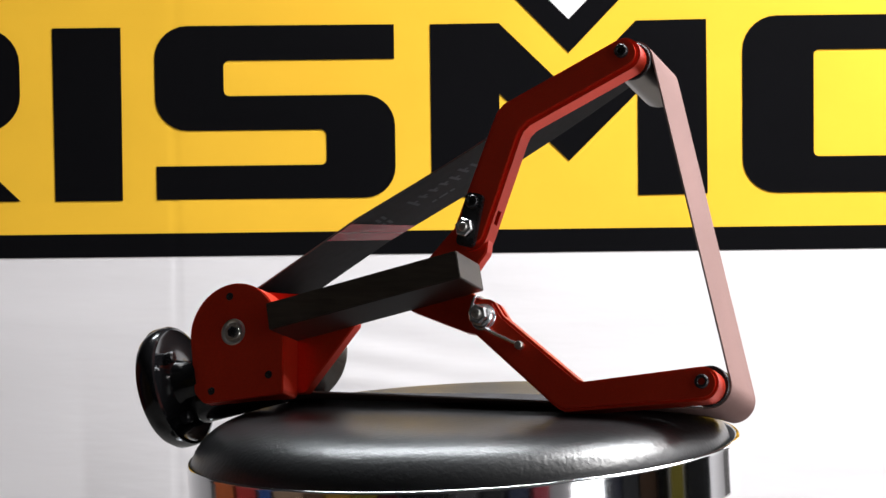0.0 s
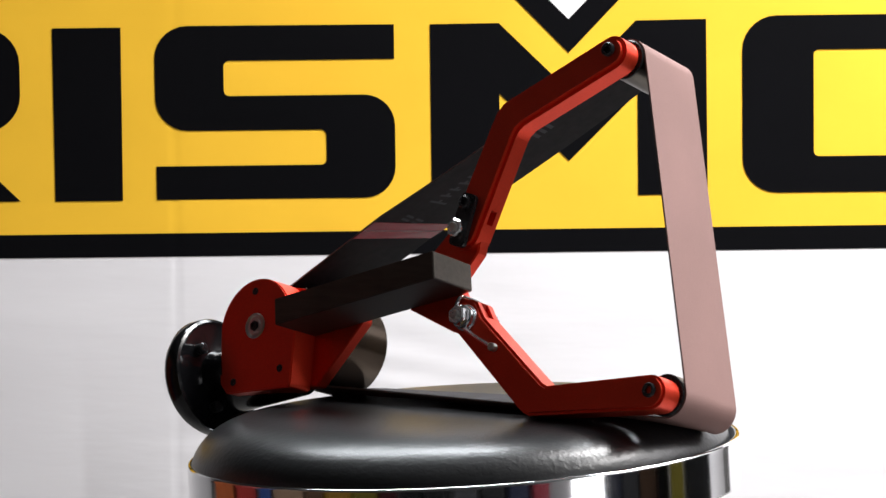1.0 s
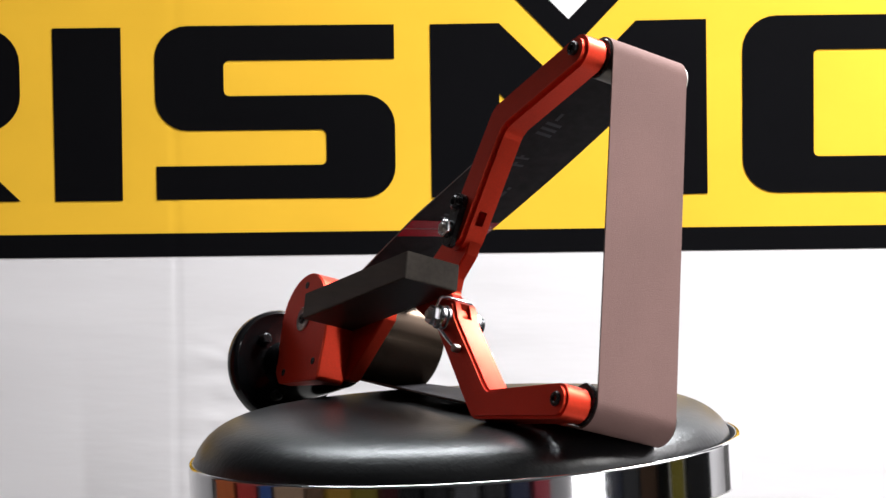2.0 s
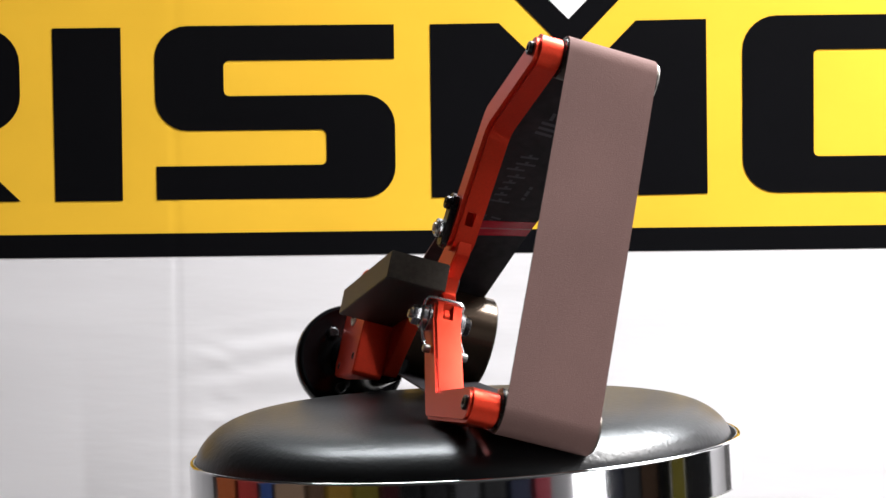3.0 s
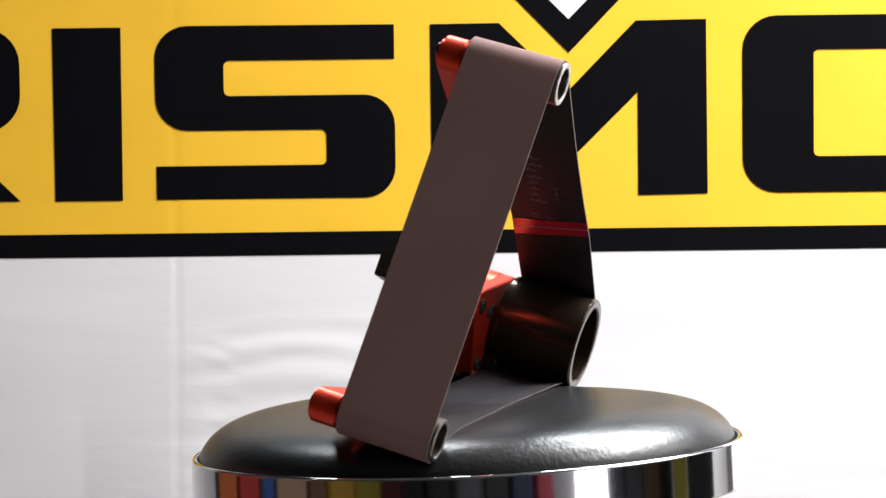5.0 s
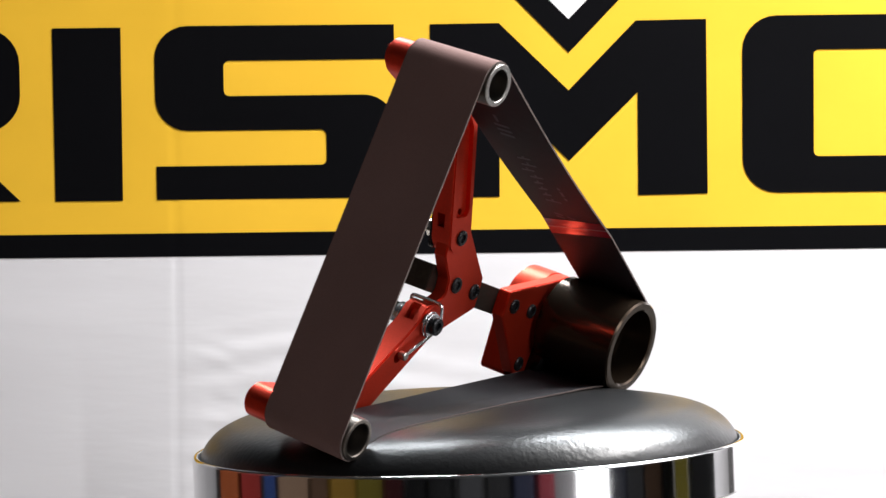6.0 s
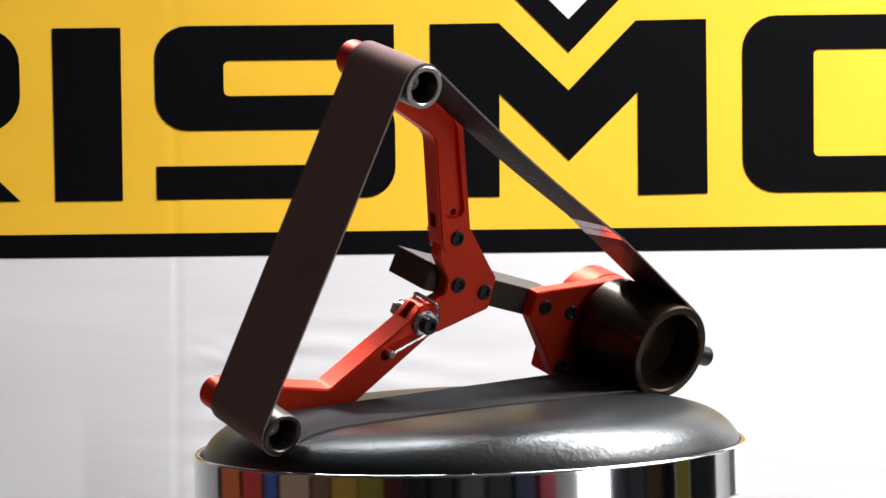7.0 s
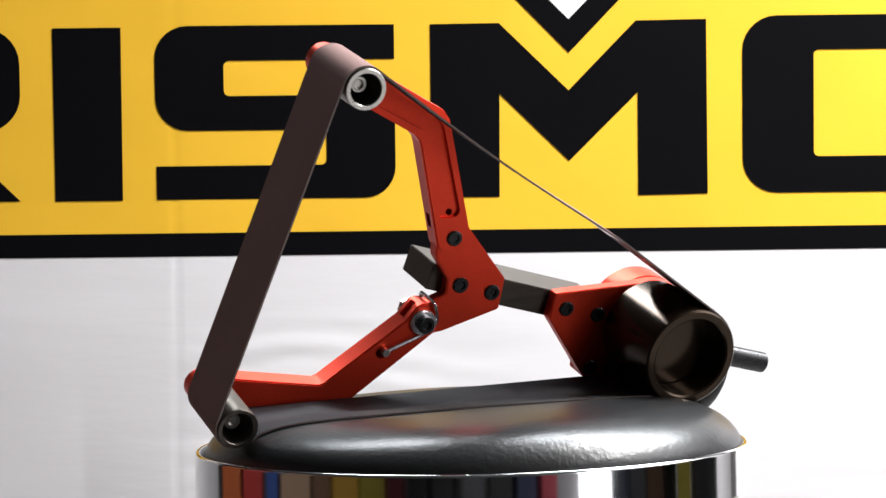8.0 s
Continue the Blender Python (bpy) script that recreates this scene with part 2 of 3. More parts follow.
# Out of view: added only to put coloured and dark stripes in the chrome.
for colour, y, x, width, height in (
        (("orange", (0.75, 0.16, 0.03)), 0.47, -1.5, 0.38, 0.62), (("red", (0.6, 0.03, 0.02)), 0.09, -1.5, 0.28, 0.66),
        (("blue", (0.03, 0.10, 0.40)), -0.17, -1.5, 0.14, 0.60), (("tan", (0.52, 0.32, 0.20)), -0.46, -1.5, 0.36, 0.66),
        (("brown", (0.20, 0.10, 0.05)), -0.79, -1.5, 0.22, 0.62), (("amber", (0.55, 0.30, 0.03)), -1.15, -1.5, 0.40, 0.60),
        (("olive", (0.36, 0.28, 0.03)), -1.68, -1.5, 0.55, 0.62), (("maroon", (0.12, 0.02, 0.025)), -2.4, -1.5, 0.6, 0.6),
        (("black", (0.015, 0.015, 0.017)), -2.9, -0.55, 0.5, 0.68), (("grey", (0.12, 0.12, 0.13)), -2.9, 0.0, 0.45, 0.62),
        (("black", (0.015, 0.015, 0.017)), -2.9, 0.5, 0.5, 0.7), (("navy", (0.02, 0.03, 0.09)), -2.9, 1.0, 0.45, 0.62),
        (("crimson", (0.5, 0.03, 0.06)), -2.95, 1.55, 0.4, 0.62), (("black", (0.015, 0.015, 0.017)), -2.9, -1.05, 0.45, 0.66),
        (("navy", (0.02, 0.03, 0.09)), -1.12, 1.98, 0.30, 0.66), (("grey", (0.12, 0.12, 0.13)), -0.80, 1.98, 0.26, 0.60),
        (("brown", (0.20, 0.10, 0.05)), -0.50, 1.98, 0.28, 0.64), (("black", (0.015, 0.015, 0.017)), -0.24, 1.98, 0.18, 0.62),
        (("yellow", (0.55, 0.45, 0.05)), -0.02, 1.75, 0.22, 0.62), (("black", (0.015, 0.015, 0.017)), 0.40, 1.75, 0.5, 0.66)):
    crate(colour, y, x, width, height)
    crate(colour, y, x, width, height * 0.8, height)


def ceiling_strip(x0, x1, y0, y1):
    fixture = thing("ceiling_light", "long grey strip light fixed under the ceiling", "lamp", "strip lights")
    part("housing", block(x0, x1, y0, y1, 2.57, 2.70, 0.01), CEILING_PAINT, fixture)
    return fixture


ceiling_strip(0.78, 1.92, 0.38, 0.72)
ceiling_strip(1.58, 1.92, -0.57, 0.36)


def pendant_strip():
    fixture = thing("pendant_light", "long grey strip light hanging on two cables", "lamp")
    part("housing", block(-0.92, 1.84, 1.10, 1.22, 2.02, 2.50, 0.01), CEILING_PAINT, fixture)
    for x in (-0.2, 1.5):
        part("cable", rod((x / MM, 1160, 2490), (x / MM, 1160, 2701), 2.0, 8, 0.2), GREY_METAL, fixture)
    return fixture


pendant_strip()


# ---- the printed banner ----
def fold(x, z):
    """How far the hanging vinyl stands off, in metres: a creased panel, soft folds in its lower part."""
    panel = -0.022 * max(0.0, -0.325 - x)
    low = max(0.0, min(1.0, (0.625 - z) / 0.05))
    left = max(0.0, min(1.0, (-0.30 - x) / 0.14))
    mid = max(0.0, min(1.0, (0.12 - x) / 0.3)) * max(0.0, min(1.0, (x + 0.34) / 0.09))
    tuck = -0.09 * max(0.0, 0.607 + 0.003 * noise.noise((x * 11, 0, 3)) - z) * left
    wave = 0.0009 * math.sin(z * 170 + 1.8 * math.sin(x * 9.0) + noise.noise((x * 5, z * 10, 0)) * 4.0) * mid * low
    fan = max(0.0, 1 - abs(x + 0.275) / 0.055) ** 1.5
    wave += 0.0011 * noise.noise((x * 14 + 3, z * 85 + x * 22, 5)) * fan * low
    wave += 0.0010 * noise.noise((x * 5, z * 46 - x * 8, 9)) * mid * low
    soft = 0.0022 * noise.noise((x * 5 + 4, z * 8, 1)) * low
    crease = -0.0010 * math.exp(-((x + 0.325 - 0.01 * (z - 0.7)) / 0.003) ** 2)
    return panel + tuck * 0.8 + wave + soft + crease


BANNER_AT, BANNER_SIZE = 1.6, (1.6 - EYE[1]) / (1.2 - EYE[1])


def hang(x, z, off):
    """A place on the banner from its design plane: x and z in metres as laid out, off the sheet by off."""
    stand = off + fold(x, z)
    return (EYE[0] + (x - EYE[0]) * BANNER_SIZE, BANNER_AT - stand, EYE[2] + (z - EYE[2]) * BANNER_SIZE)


def vinyl_sheet(x0, x1, z0, z1, nx, nz, off):
    bm = bmesh.new()
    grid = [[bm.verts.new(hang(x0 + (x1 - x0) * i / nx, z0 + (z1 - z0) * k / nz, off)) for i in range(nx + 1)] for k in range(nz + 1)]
    for k in range(nz):
        for i in range(nx):
            bm.faces.new((grid[k][i], grid[k][i + 1], grid[k + 1][i + 1], grid[k + 1][i]))
    return bm


def ink_shape(loops, off):
    """A printed patch of vinyl film from outlines (millimetres; the second is a hole)."""
    bm = bmesh.new()
    edges = []
    for loop in loops:
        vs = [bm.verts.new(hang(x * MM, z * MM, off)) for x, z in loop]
        edges += [bm.edges.new((vs[i], vs[(i + 1) % len(vs)])) for i in range(len(vs))]
    bmesh.ops.triangle_fill(bm, edges=edges, use_beauty=True)
    return bm


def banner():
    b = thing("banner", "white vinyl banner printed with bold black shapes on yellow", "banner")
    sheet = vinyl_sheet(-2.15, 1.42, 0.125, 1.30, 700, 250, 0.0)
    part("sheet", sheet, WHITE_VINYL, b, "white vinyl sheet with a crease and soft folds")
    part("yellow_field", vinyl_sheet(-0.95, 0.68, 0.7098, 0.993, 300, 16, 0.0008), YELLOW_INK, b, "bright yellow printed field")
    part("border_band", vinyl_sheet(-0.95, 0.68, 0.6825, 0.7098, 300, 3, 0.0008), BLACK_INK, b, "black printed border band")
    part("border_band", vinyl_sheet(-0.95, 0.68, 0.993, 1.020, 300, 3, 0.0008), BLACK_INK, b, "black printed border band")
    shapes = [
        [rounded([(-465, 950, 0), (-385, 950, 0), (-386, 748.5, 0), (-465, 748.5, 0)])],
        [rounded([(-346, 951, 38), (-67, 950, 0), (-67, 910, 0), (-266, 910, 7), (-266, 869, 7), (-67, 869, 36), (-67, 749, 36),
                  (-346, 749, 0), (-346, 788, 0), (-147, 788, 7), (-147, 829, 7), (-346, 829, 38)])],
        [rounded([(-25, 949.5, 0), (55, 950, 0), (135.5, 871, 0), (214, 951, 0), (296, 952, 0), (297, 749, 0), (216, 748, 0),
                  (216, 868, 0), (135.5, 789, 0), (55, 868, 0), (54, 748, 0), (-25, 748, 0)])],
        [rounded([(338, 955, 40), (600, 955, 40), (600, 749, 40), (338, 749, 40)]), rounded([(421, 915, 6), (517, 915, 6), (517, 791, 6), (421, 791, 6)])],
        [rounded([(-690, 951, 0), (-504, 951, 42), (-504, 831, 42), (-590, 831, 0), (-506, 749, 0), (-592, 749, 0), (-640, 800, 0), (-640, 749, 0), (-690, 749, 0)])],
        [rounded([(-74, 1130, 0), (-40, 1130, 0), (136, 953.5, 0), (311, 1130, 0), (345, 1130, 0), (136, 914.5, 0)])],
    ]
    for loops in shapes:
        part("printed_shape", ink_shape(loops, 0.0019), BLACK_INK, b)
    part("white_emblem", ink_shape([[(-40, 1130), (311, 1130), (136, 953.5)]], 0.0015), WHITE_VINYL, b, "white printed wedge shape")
    return b


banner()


# ---- the stool ----
CUSHION_R, CUSHION_SHIFT = 153.1, -2.0


def cushion_height(x, y):
    """The height of the padded dome over the seat's plane, in millimetres: full shoulders, pressed a little uneven."""
    x -= CUSHION_SHIFT
    rho, w = min(1.0, math.hypot(x, y) / CUSHION_R), math.atan2(y, x)
    sag = (1 - rho ** 6) * rho * (1.5 * math.sin(2 * w) - 3.4 * math.cos(w))
    return 24.33 * max(0.0, 1 - rho ** 9.3) ** 0.666 + sag - 2.4


def cushion_body():
    """The padded dome, tucked in at its foot."""
    steps, rows = 160, 72
    bm = bmesh.new()

    def ring_at(rho, low=None):
        out = []
        for k in range(steps):
            w = 2 * math.pi * k / steps
            x, y = CUSHION_R * rho * math.cos(w) + CUSHION_SHIFT, CUSHION_R * rho * math.sin(w)
            out.append(bm.verts.new((x * MM, y * MM, (cushion_height(x, y) if low is None else low) * MM)))
        return out

    rings = [ring_at(math.sin(k / rows * math.pi / 2)) for k in range(1, rows + 1)] + [ring_at(1.0, -5.0), ring_at(0.985, -8.2)]
    top = bm.verts.new((CUSHION_SHIFT * MM, 0, cushion_height(CUSHION_SHIFT, 0) * MM))
    for k in range(steps):
        bm.faces.new((top, rings[0][k], rings[0][(k + 1) % steps]))
    for a, b in zip(rings, rings[1:]):
        for k in range(steps):
            j = (k + 1) % steps
            bm.faces.new((a[k], b[k], b[j], a[j]))
    bm.faces.new(rings[-1])
    return bm


def stool_parts():
    stool = thing("stool", "round stool with black vinyl cushion in polished chrome ring", "stool")
    part("column", spin([(0, 0), (22, 0), (22, 592), (0, 592)], (0, 0, 12), (0, 0, 1)), CHROME, stool, "chrome pedestal column")
    part("foot", spin([(0, 0), (200, 0), (200, 6), (30, 18), (0, 18)], (0, 0, 0), (0, 0, 1), 64), CHROME, stool, "round chrome foot plate")
    seat = part("seat", spin([(0, -8.5), (154.3, -8.5), (154.3, -9.5), (148.8, -9.5), (148.8, -24), (60, -26), (0, -26)], (0, 0, 0), (0, 0, 1), 64), GREY_METAL, stool, "turning seat board under the cushion")
    part("cushion", cushion_body(), LEATHER, seat, "domed black vinyl cushion with fine creases")
    ring = [(154.7, -8.4), (154.7, -0.6), (154.8, -0.2), (155.1, -0.05), (155.6, 0.0), (156.3, -0.25), (156.8, -0.9), (156.95, -1.7), (156.95, -2.0), (156.95, -2.6), (156.95, -24.8), (156.95, -25.4), (156.95, -25.7), (156.4, -26.7), (155.3, -27.0), (149, -27.0), (149, -8.4), (154.7, -8.4)]
    part("chrome_ring", spin(ring, (0, 0, 0), (0, 0, 1), 192), CHROME, seat, "mirror-polished chrome band round the seat")
    inner = [(153.9, -8.4), (153.9, -1.0), (154.1, -0.5), (154.4, -0.35), (154.65, -0.35), (154.65, -8.4), (153.9, -8.4)]
    part("inner_lip", spin(inner, (0, 0, 0), (0, 0, 1), 160), GREY_METAL, seat, "dull grey inner edge of the band")
    return seat


seat = stool_parts()

# ---- the belt sander ----
TOP, LOW, DRUM = (91.8, 109.3), (148.8, -75.4), (-125.5, -54.0)
R_ROLL, R_DRUM = 11.3, 29.5
N_BELT0, N_BELT1 = 3.0, 52.8
SLOPE = Vector((0.966, 0, 0.259))


def tangent(c1, r1, c2, r2):
    """The outer tangent of two circles on the left of the way from the first to the second."""
    a, b = Vector(c1), Vector(c2)
    d = (b - a).normalized()
    left = Vector((-d.y, d.x))
    s = (r1 - r2) / (b - a).length
    nrm = left * math.sqrt(1 - s * s) + d * s
    return a + nrm * r1, b + nrm * r2, nrm


def bow(q):
    """How far the upper run stands off its tangent at the share q of its length: proud at the splice, slack beyond."""
    if q < 0.31:
        return 2.2 * q / 0.31
    return 2.2 * (1 - q) / 0.69 - 2.4 * math.sin(math.pi * (q - 0.31) / 0.69)


def belt_path():
    """Points of the belt's inner side with their outward normals, and for the slack run how far along it they lie."""
    path = []
    runs = [(DRUM, R_DRUM, TOP, R_ROLL), (TOP, R_ROLL, LOW, R_ROLL), (LOW, R_ROLL, DRUM, R_DRUM)]
    sides = [tangent(*r) for r in runs]
    for i, (c1, r1, c2, r2) in enumerate(runs):
        a, b, nrm = sides[i]
        count = (60, 16, 40)[i]
        for k in range(count + 1):
            q = k / count
            path.append((a.lerp(b, q) + nrm * (bow(q) if i == 0 else 0.0), nrm, q if i == 2 else None))
        after = sides[(i + 1) % 3][2]
        turn = nrm.angle_signed(after)
        steps = 14
        for k in range(1, steps):
            w = math.atan2(nrm.y, nrm.x) - turn * k / steps
            d = Vector((math.cos(w), math.sin(w)))
            path.append((Vector(c2) + d * r2, d, None))
    return path, sides


def tool_pose(a):
    return SPINDLE @ pose(0, 0, 0, TOOL_LEAN, 0, TOOL_HEADING + a)


def seat_pose(a):
    return SEAT_AXIS @ pose(0, 0, 0, 0, 0, a) @ SEAT_AT


TO_SEAT = [seat_pose(a).inverted() @ tool_pose(a) for a in (-118,)]


def rest_lift(p, d, n):
    """How far the slack run at p must rise against d, in millimetres, to lie on the cushion."""
    most = 0.0
    for m in TO_SEAT:
        for _ in range(3):
            q = p - d * (most - 1.2)
            at = m @ Vector((q.x * MM, n * MM, q.y * MM)) / MM
            most = max(most, most + cushion_height(at.x, at.y) - at.z)
    return most


def belt_body():
    path, _ = belt_path()
    bm = bmesh.new()
    across = 8
    inner, outer = [], []
    for p, d, s in path:
        ri, ro = [], []
        for k in range(across + 1):
            w = k / across
            n = N_BELT0 + (N_BELT1 - N_BELT0) * w
            lift = rest_lift(p, d, n) * min(1.0, s / 0.05, (1 - s) / 0.05) if s is not None else 0.0
            q = p - d * lift
            ri.append(bm.verts.new((q.x * MM, n * MM, q.y * MM)))
            o = q + d * 1.0
            ro.append(bm.verts.new((o.x * MM, n * MM, o.y * MM)))
        inner.append(ri)
        outer.append(ro)
    for i in range(len(path)):
        j = (i + 1) % len(path)
        for k in range(across):
            bm.faces.new((inner[i][k], inner[i][k + 1], inner[j][k + 1], inner[j][k])).material_index = 1
            bm.faces.new((outer[j][k], outer[j][k + 1], outer[i][k + 1], outer[i][k])).material_index = 0
        for k in (0, across):
            bm.faces.new((inner[i][k], inner[j][k], outer[j][k], outer[i][k])).material_index = 2
    return bm


def belt_patch(s0, s1, n0, n1, slant=0.0, off=0.15):
    """A thin film on the inner side of the upper run: s along it from the drum, n across, in millimetres."""
    a, b, nrm = tangent(DRUM, R_DRUM, TOP, R_ROLL)
    d = (b - a).normalized()
    bm = bmesh.new()
    vs = []
    for lift in (0.05, off):
        for s, n in ((s0, n0), (s0 + slant, n1), (s1 + slant, n1), (s1, n0)):
            p = a + d * s - nrm * (lift - bow(s / 272.5))
            vs.append(bm.verts.new((p.x * MM, n * MM, p.y * MM)))
    for f in ((0, 1, 2, 3), (7, 6, 5, 4), (0, 1, 5, 4), (1, 2, 6, 5), (2, 3, 7, 6), (3, 0, 4, 7)):
        bm.faces.new([vs[i] for i in f])
    return bm


def cap_screw(parent, u, v, n, way, r=4.0, head=3.5, mat=None, label=""):
    """A socket head screw whose head stands on depth n and points along way (+1 or -1)."""
    prof = [(0, -1.0), (r, -1.0), (r, head - 0.6), (r - 0.6, head), (r * 0.58, head), (r * 0.52, head - 0.3), (r * 0.5, max(0.25, head - 2.0)), (0, max(0.2, head - 2.1))]
    return part("bolt", spin(prof, (u, n, v), (0, way, 0), 24), mat or BLACK_STEEL, parent, label)


def hex_nut(parent, u, v, n, way, r=5.2, thick=5.0, stub=2.0, label="zinc-plated hexagon nut"):
    nut = part("nut", spin([(2.4, 0), (r * 0.92, 0), (r, 0.6), (r, thick - 0.8), (r * 0.86, thick), (2.6, thick), (2.4, 0)], (u, n, v), (0, way, 0), 6), ZINC, parent, label)
    part("bolt_end", rod((u, n - way * 0.5, v), (u, n + way * (thick + stub), v), 2.6, 16, 0.4), RAW_STEEL, nut)
    return nut


def washer(parent, u, v, n, way, r=6.5, thick=1.2):
    return part("washer", pipe((u, n, v), (u, n + way * thick, v), r, 2.8, 32, 0.2), ZINC, parent)


def belt_sander():
    t = thing("belt_sander", "red anodised belt sander attachment lying on the stool cushion", "power tool")
    belt = part("belt", belt_body(), [ABRASIVE, BELT_CLOTH, BELT_EDGE], t, "pink-brown abrasive belt with a black cloth back")
    for s0, s1 in ((62, 70.2), (71.6, 80)):
        part("splice", belt_patch(s0, s1, 3.2, 52.6, 22), SPLICE, belt, "dark red splice stripe")
    part("splice_seam", belt_patch(70.2, 71.6, 3.2, 52.6, 22), SEAM_PINK, belt, "pale pink seam line")
    for k, (lo, hi) in enumerate(((18, 30), (19, 26), (19, 26), (19, 26), (19, 29), (16, 26), (19, 30), (19, 29))):
        s0 = 112 + 7.4 * k
        part("print_bar", belt_patch(s0, s0 + 2.0, lo, hi, 2.5), PRINT_GREY, belt)
        part("print_bar", belt_patch(s0 + 2.0, s0 + 5.2, (lo + hi) / 2 - 0.9, (lo + hi) / 2 + 0.9, 0.4), PRINT_GREY, belt)
    for s0, s1, n0, n1 in ((90, 92, 17, 23), (94, 96, 17, 23), (90, 92, 26, 32), (94, 96, 26, 32), (122, 125, 35, 37), (127, 133, 35, 37), (135, 138, 35, 37), (190, 192.5, 18, 28), (195, 197.5, 18, 28), (200, 202.5, 18, 28), (205, 212, 21, 23)):
        part("print_bar", belt_patch(s0, s1, n0, n1), PRINT_GREY, belt)

    # rollers and drum
    for c in (TOP, LOW):
        u, v = c
        r = part("roller", pipe((u, 2.2, v), (u, 54.6, v), R_ROLL - 0.1, 8.6), TUBE_STEEL, t, "turned steel tube roller")
        part("bearing", pipe((u, 12, v), (u, 18, v), 8.5, 3.0), RAW_STEEL, r)
        if c is TOP:
            part("end_rim", pipe((u, 54.0, v), (u, 54.9, v), R_ROLL - 0.2, 8.5, 48, 0.3), RAW_STEEL, r, "bright turned end of the tube")
        part("axle", rod((u, -2, v), (u, 42, v), 2.9, 20), RAW_STEEL, r)
        part("axle_nut", pipe((u, 38, v), (u, 44, v), 4.6, 2.4, 24), RAW_STEEL, r)
        part("collar", pipe((u, 1.9, v), (u, 3.6, v), 11.2, 3.0), BLACK_STEEL, r)
    u, v = DRUM
    drum = part("drum", pipe((u, 3, v), (u, 57, v), R_DRUM - 0.1, 23.6, 72, 1.0), DRUM_STEEL, t, "dark bronze-coloured steel drive drum")
    part("web", rod((u, 28, v), (u, 37, v), 23.5, 48), DRUM_STEEL, drum)

    # arms
    def arc(u, v, r, w0, w1):
        return [(u + r * math.cos(radians(w0 + (w1 - w0) * k / 14)), v + r * math.sin(radians(w0 + (w1 - w0) * k / 14))) for k in range(15)]

    upper = arc(91.2, 108.9, 9.9, -62, 118) + [(26.5, 85.2), (21.5, 82.6), (17.5, 77.5), (15.4, 71)] + arc(8.0, 7.2, 10.6, 164, 344) + [(33.6, 62.0), (35.0, 65.6), (38.5, 69.2)]
    pocket = rounded([(4.5, 20, 4), (18.6, 19, 4), (32.5, 71.0, 3), (80, 95, 4), (78, 105.5, 4), (26, 79.5, 4), (20.5, 73, 4)])
    bm = carve(prism(upper, -13.4, 1.2, 0.9, 2.4), prism(pocket, -1.6, 6.0, 0),
               rod((11.4, -20, 22.3), (11.4, 6, 22.3), 2.0, 20, 0.1), block(0.0145, 0.032, -0.0085, -0.0035, 0.0125, 0.0205))
    part("upper_arm", bm, RED, t, "red anodised cranked upper arm")
    lower = arc(149.3, -76.6, 9.2, 96, -86) + [(74, -94.0), (70, -92.6), (66, -90.0)] + arc(21.5, -42.2, 10.4, 228, 60) + [(33.0, -41.5), (80.0, -76.0), (83.0, -77.2)]
    bm = carve(prism(lower, -14.4, 1.4, 0.8, 1.6), rod((46.6, -10.0, -60.3), (46.6, 5.0, -60.3), 3.3, 24, 0.1), block(0.0255, 0.0325, -0.0095, -0.0035, -0.050, -0.02))
    part("lower_arm", bm, RED, t, "red anodised cranked lower arm")

    # fork plate and bar
    plate = rounded([(-1.5, 13, 3), (18, 13, 9), (17.6, -4, 3), (8.6, -18, 4), (8.6, -27, 4), (22, -33, 8), (32, -42, 8), (22, -52, 8), (8.5, -49.8, 3), (-26.2, -38.2, 2), (-28.2, -19.5, 2)])
    part("fork_plate", prism(plate, -8.5, 0.0, 0.7), RED, t, "red anodised fork plate")
    a, b = Vector((16.1, -18.7)), Vector((-99.0, -49.4))
    side = Vector((-0.259, 0.966)) * 8.0
    bar = part("bar", prism([tuple(a + side), tuple(a - side), tuple(b - side), tuple(b + side)], -43.2, -8.6, 0.5), STEEL, t, "dark bare steel bar")
    for uu, vv in ((0.2, -21.9), (-20.5, -27.5)):
        cap_screw(t, uu, vv, 0.0, 1, 4.8, 1.5)
    cap_screw(t, 7.6, 7.2, 1.2, 1, 4.6, 1.5)

    # upper link and its nut
    link = rounded([(1.5, -1, 3), (12.5, -3.5, 3), (16.3, 27.5, 3), (5.6, 29.5, 3)])
    part("link_plate", prism(link, -17.2, -13.4, 0.5), BLACK_STEEL, t, "black steel link plate")
    cap_screw(t, 10.3, 23.0, -17.2, -1, 3.8, 3.0)
    hex_nut(t, 7.4, 7.7, -17.2, -1, 5.6, 4.2, 1.2)

    # hinge of the lower arm with its spring
    washer(t, 22.7, -42.6, 1.8, 1, 7.7, 1.4)
    washer(t, 22.7, -42.6, 3.4, 1, 7.0, 1.4)
    cap_screw(t, 22.7, -42.6, 5.0, 1, 5.2, 3.8)
    washer(t, 22.0, -42.8, -14.4, -1, 7.6, 1.8)
    part("spring_coil", pipe((22, -20.0, -42.8), (22, -16.4, -42.8), 6.8, 3.4, 32, 0.8), ZINC, t)
    hex_nut(t, 22.0, -42.8, -20.2, -1, 5.8, 4.8, 1.8)
    spring = [(46, 4.6, -59), (32, 4.4, -53), (24, 4.2, -50), (14.5, 4.2, -43.5), (15.6, 4.2, -36), (16.8, 4.0, -31.6), (17.2, 0, -30.9), (17.2, -14, -30.9), (16.8, -17.4, -31.6), (15.6, -17.6, -36), (14.5, -17.6, -43.5), (24, -17.6, -49), (32, -17.6, -53), (44, -17.6, -58)]
    part("spring_wire", wire(spring, 1.1), ZINC, t, "bright bent spring wire")
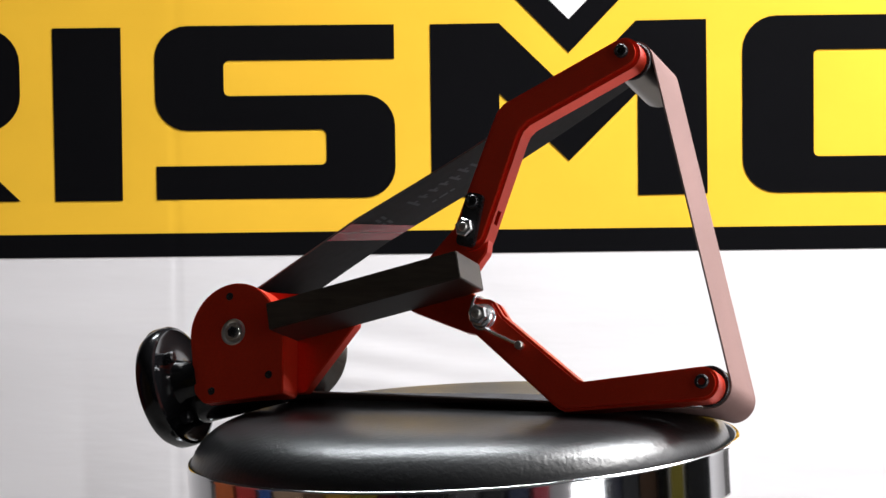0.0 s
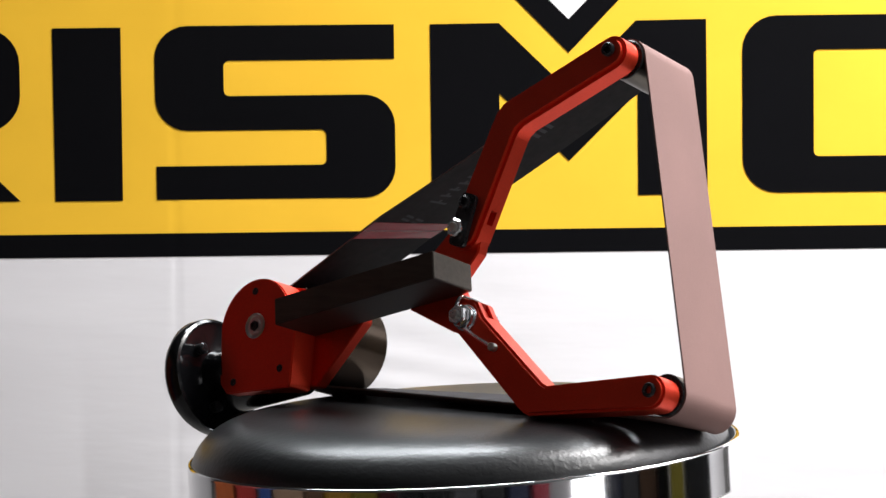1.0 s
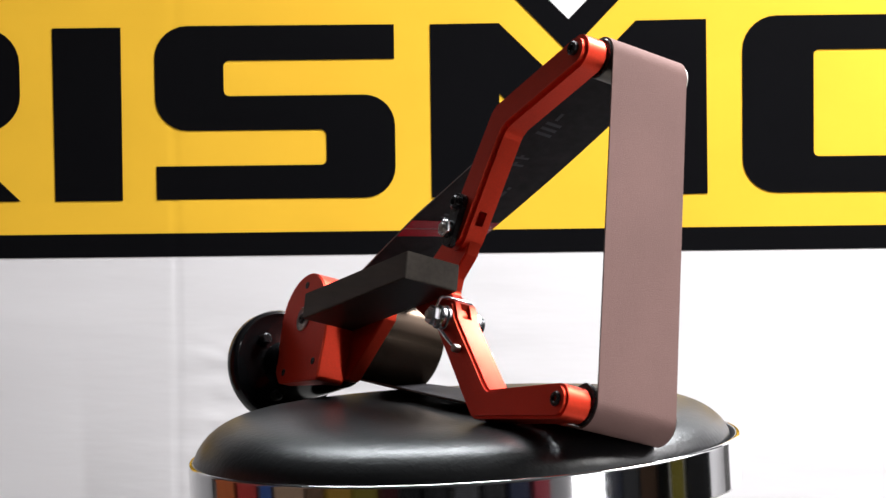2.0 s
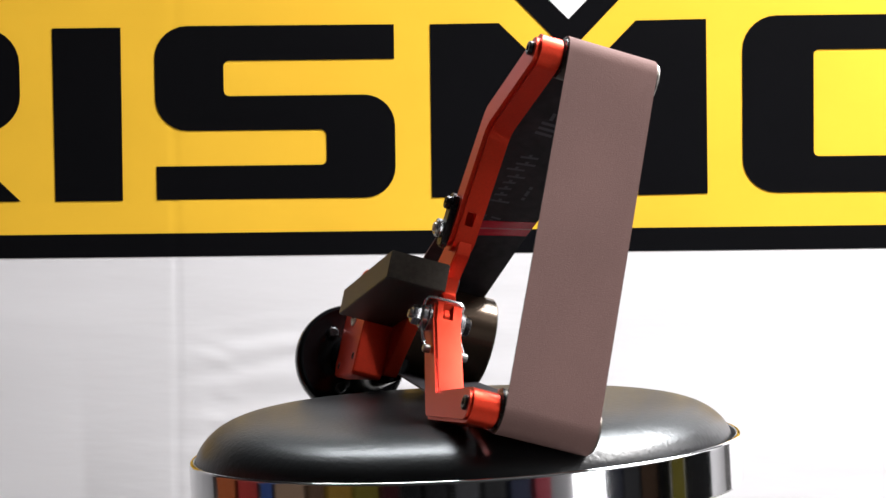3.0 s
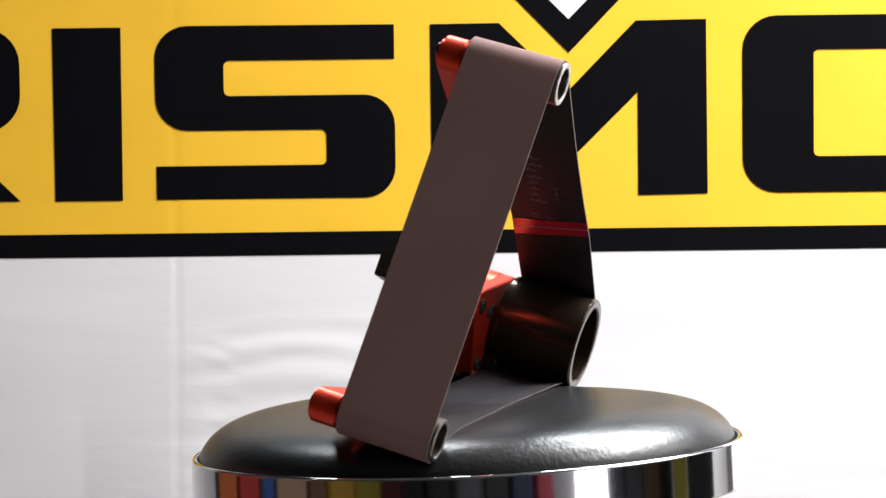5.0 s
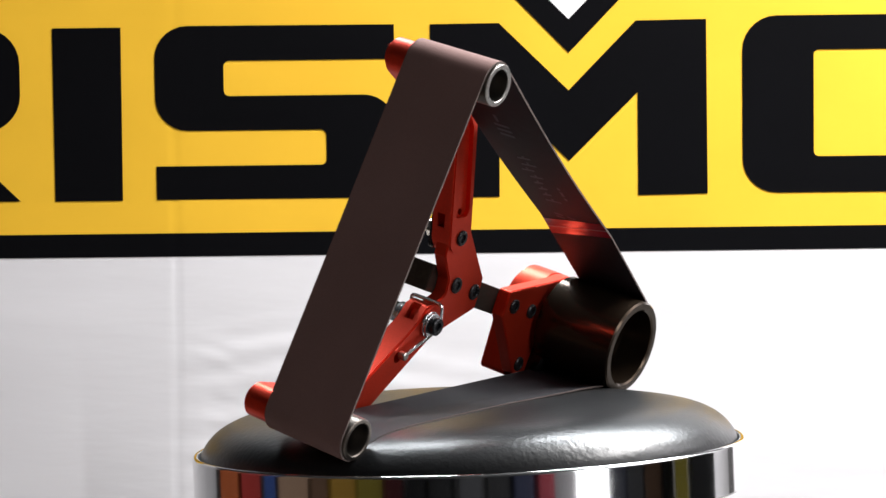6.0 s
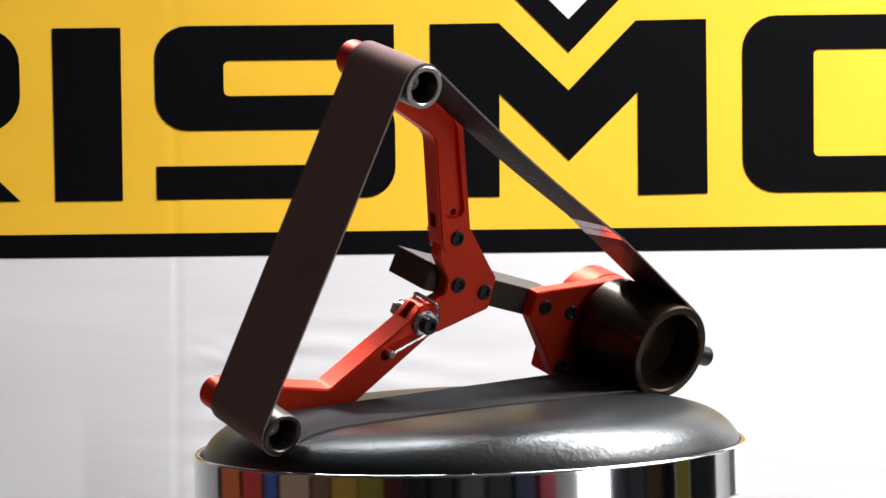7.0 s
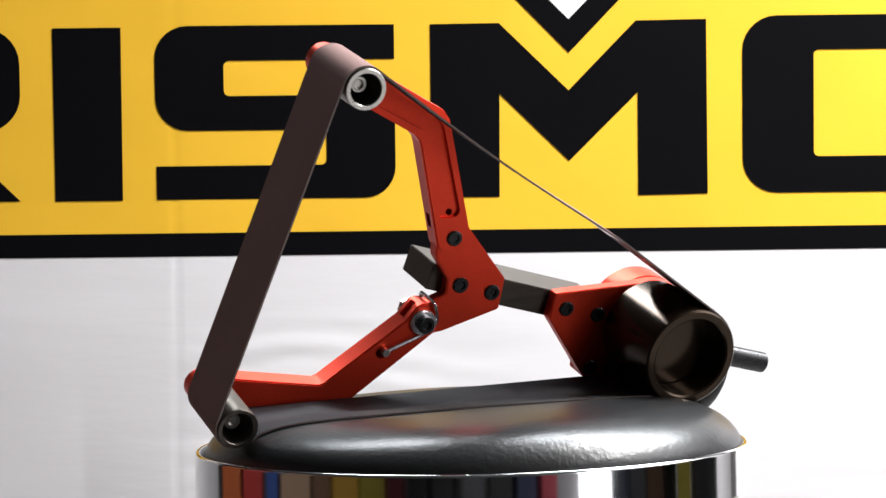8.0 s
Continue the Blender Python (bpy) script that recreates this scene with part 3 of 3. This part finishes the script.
    for n0, n1 in ((1.6, 6.4), (-15.0, -19.2)):
        part("pin", rod((45.5, n0, -58.6), (45.5, n1, -58.6), 2.4, 18), RAW_STEEL, t, "small steel stop pin")

    # arm tips
    for uu, vv in ((90.8, 110.0), (149.6, -75.8)):
        cap_screw(t, uu, vv, -13.4, -1, 3.9, 2.6)

    # gear housing
    arch = [(-129.2 + 28.8 * math.cos(radians(w)), -55.6 + 29.2 * math.sin(radians(w)), 0) for w in range(24, 186, 7)]
    front = rounded(arch + [(-150.5, -92, 4), (-143.5, -98, 5), (-92.5, -90.5, 3), (-97.5, -44.0, 0)])
    housing = part("gear_housing", prism(front, -27.0, -8.4, 0.7), RED, t, "red anodised gear housing")
    back_arch = [(-129.2 + 28.6 * math.cos(radians(w)), -55.6 + 29.0 * math.sin(radians(w)), 0) for w in range(74, 186, 7)]
    back = rounded(back_arch + [(-148, -90, 4), (-140, -92, 5), (-88.5, -86.5, 3), (-60.2, -46.5, 2), (-63.3, -30.9, 2)])
    part("mounting_plate", prism(back, -8.4, 0.0, 0.6), RED, housing)
    for uu, vv in ((-71.0, -40.8), (-92.6, -45.8), (-92.0, -80.0)):
        cap_screw(t, uu, vv, 0.0, 1, 4.6, 1.5)
    part("bearing", spin([(0, -1), (7.8, -1), (7.8, 0.5), (7.2, 0.8), (6.2, 0.5), (5.8, 0.15), (4.6, 0.15), (4.2, 0.7), (3.0, 0.7), (2.6, 0.1), (0, 0.05)], (-129.2, -27.0, -55.6), (0, -1, 0), 36), RAW_STEEL, housing, "small steel bearing in the housing face")
    part("hub", spin([(0, 0), (3.4, 0), (3.4, 1.4), (2.6, 1.9), (1.6, 1.9), (1.5, 1.0), (0, 1.0)], (-129.2, -27.0, -55.6), (0, -1, 0), 6), BLACK_STEEL, housing)
    for uu, vv in ((-134.3, -34.5), (-103.0, -80.0), (-139.3, -90.5)):
        part("screw", spin([(0, -1), (2.3, -1), (2.3, 0.2), (1.9, 0.35), (1.3, 0.3), (1.1, 0.1), (0, 0.1)], (uu, -27.0, vv), (0, -1, 0), 18), BLACK_STEEL, housing)

    # drive flange and shaft
    centre = Vector((-172.5, -15, -87.5))
    flange = part("drive_flange", spin([(0, 7), (12, 7.5), (28, 7), (33.5, 5.0), (36, 1.0), (36, -5.5), (35.2, -7.2), (33.5, -7.8), (31.5, -6.6), (20, -6.2), (15, -7.5), (13.5, -12), (13.0, -22), (0, -22)], centre, -SLOPE, 72), BLACK_PLASTIC, t, "glossy black round drive flange")
    across = Vector((0, 1, 0))
    upward = SLOPE.cross(across)
    for w in (20, 140, 260):
        foot = centre + SLOPE * 5.5 + (across * math.cos(radians(w)) + upward * math.sin(radians(w))) * 21
        part("bolt", rod(foot, foot + SLOPE * 6.5, 3.4, 20, 0.8), BLACK_STEEL, flange)
    part("neck", rod(Vector((-170, -7, -93.8)), Vector((-104, -7, -76.0)), 16.5, 48, 1.5), BLACK_PLASTIC, t, "black neck below the gear housing")
    part("shaft", rod(Vector((-170, 12, -71)), Vector((-206.8, 13.8, -79.8)), 6.4, 28, 1.0), BLACK_STEEL, t, "black steel drive shaft")
    return t


sander = belt_sander()


def motions():
    walk(seat, [(t, seat_pose(a)) for t, a in TURN])
    walk(sander, [(t, tool_pose(a)) for t, a in TURN])


motions()
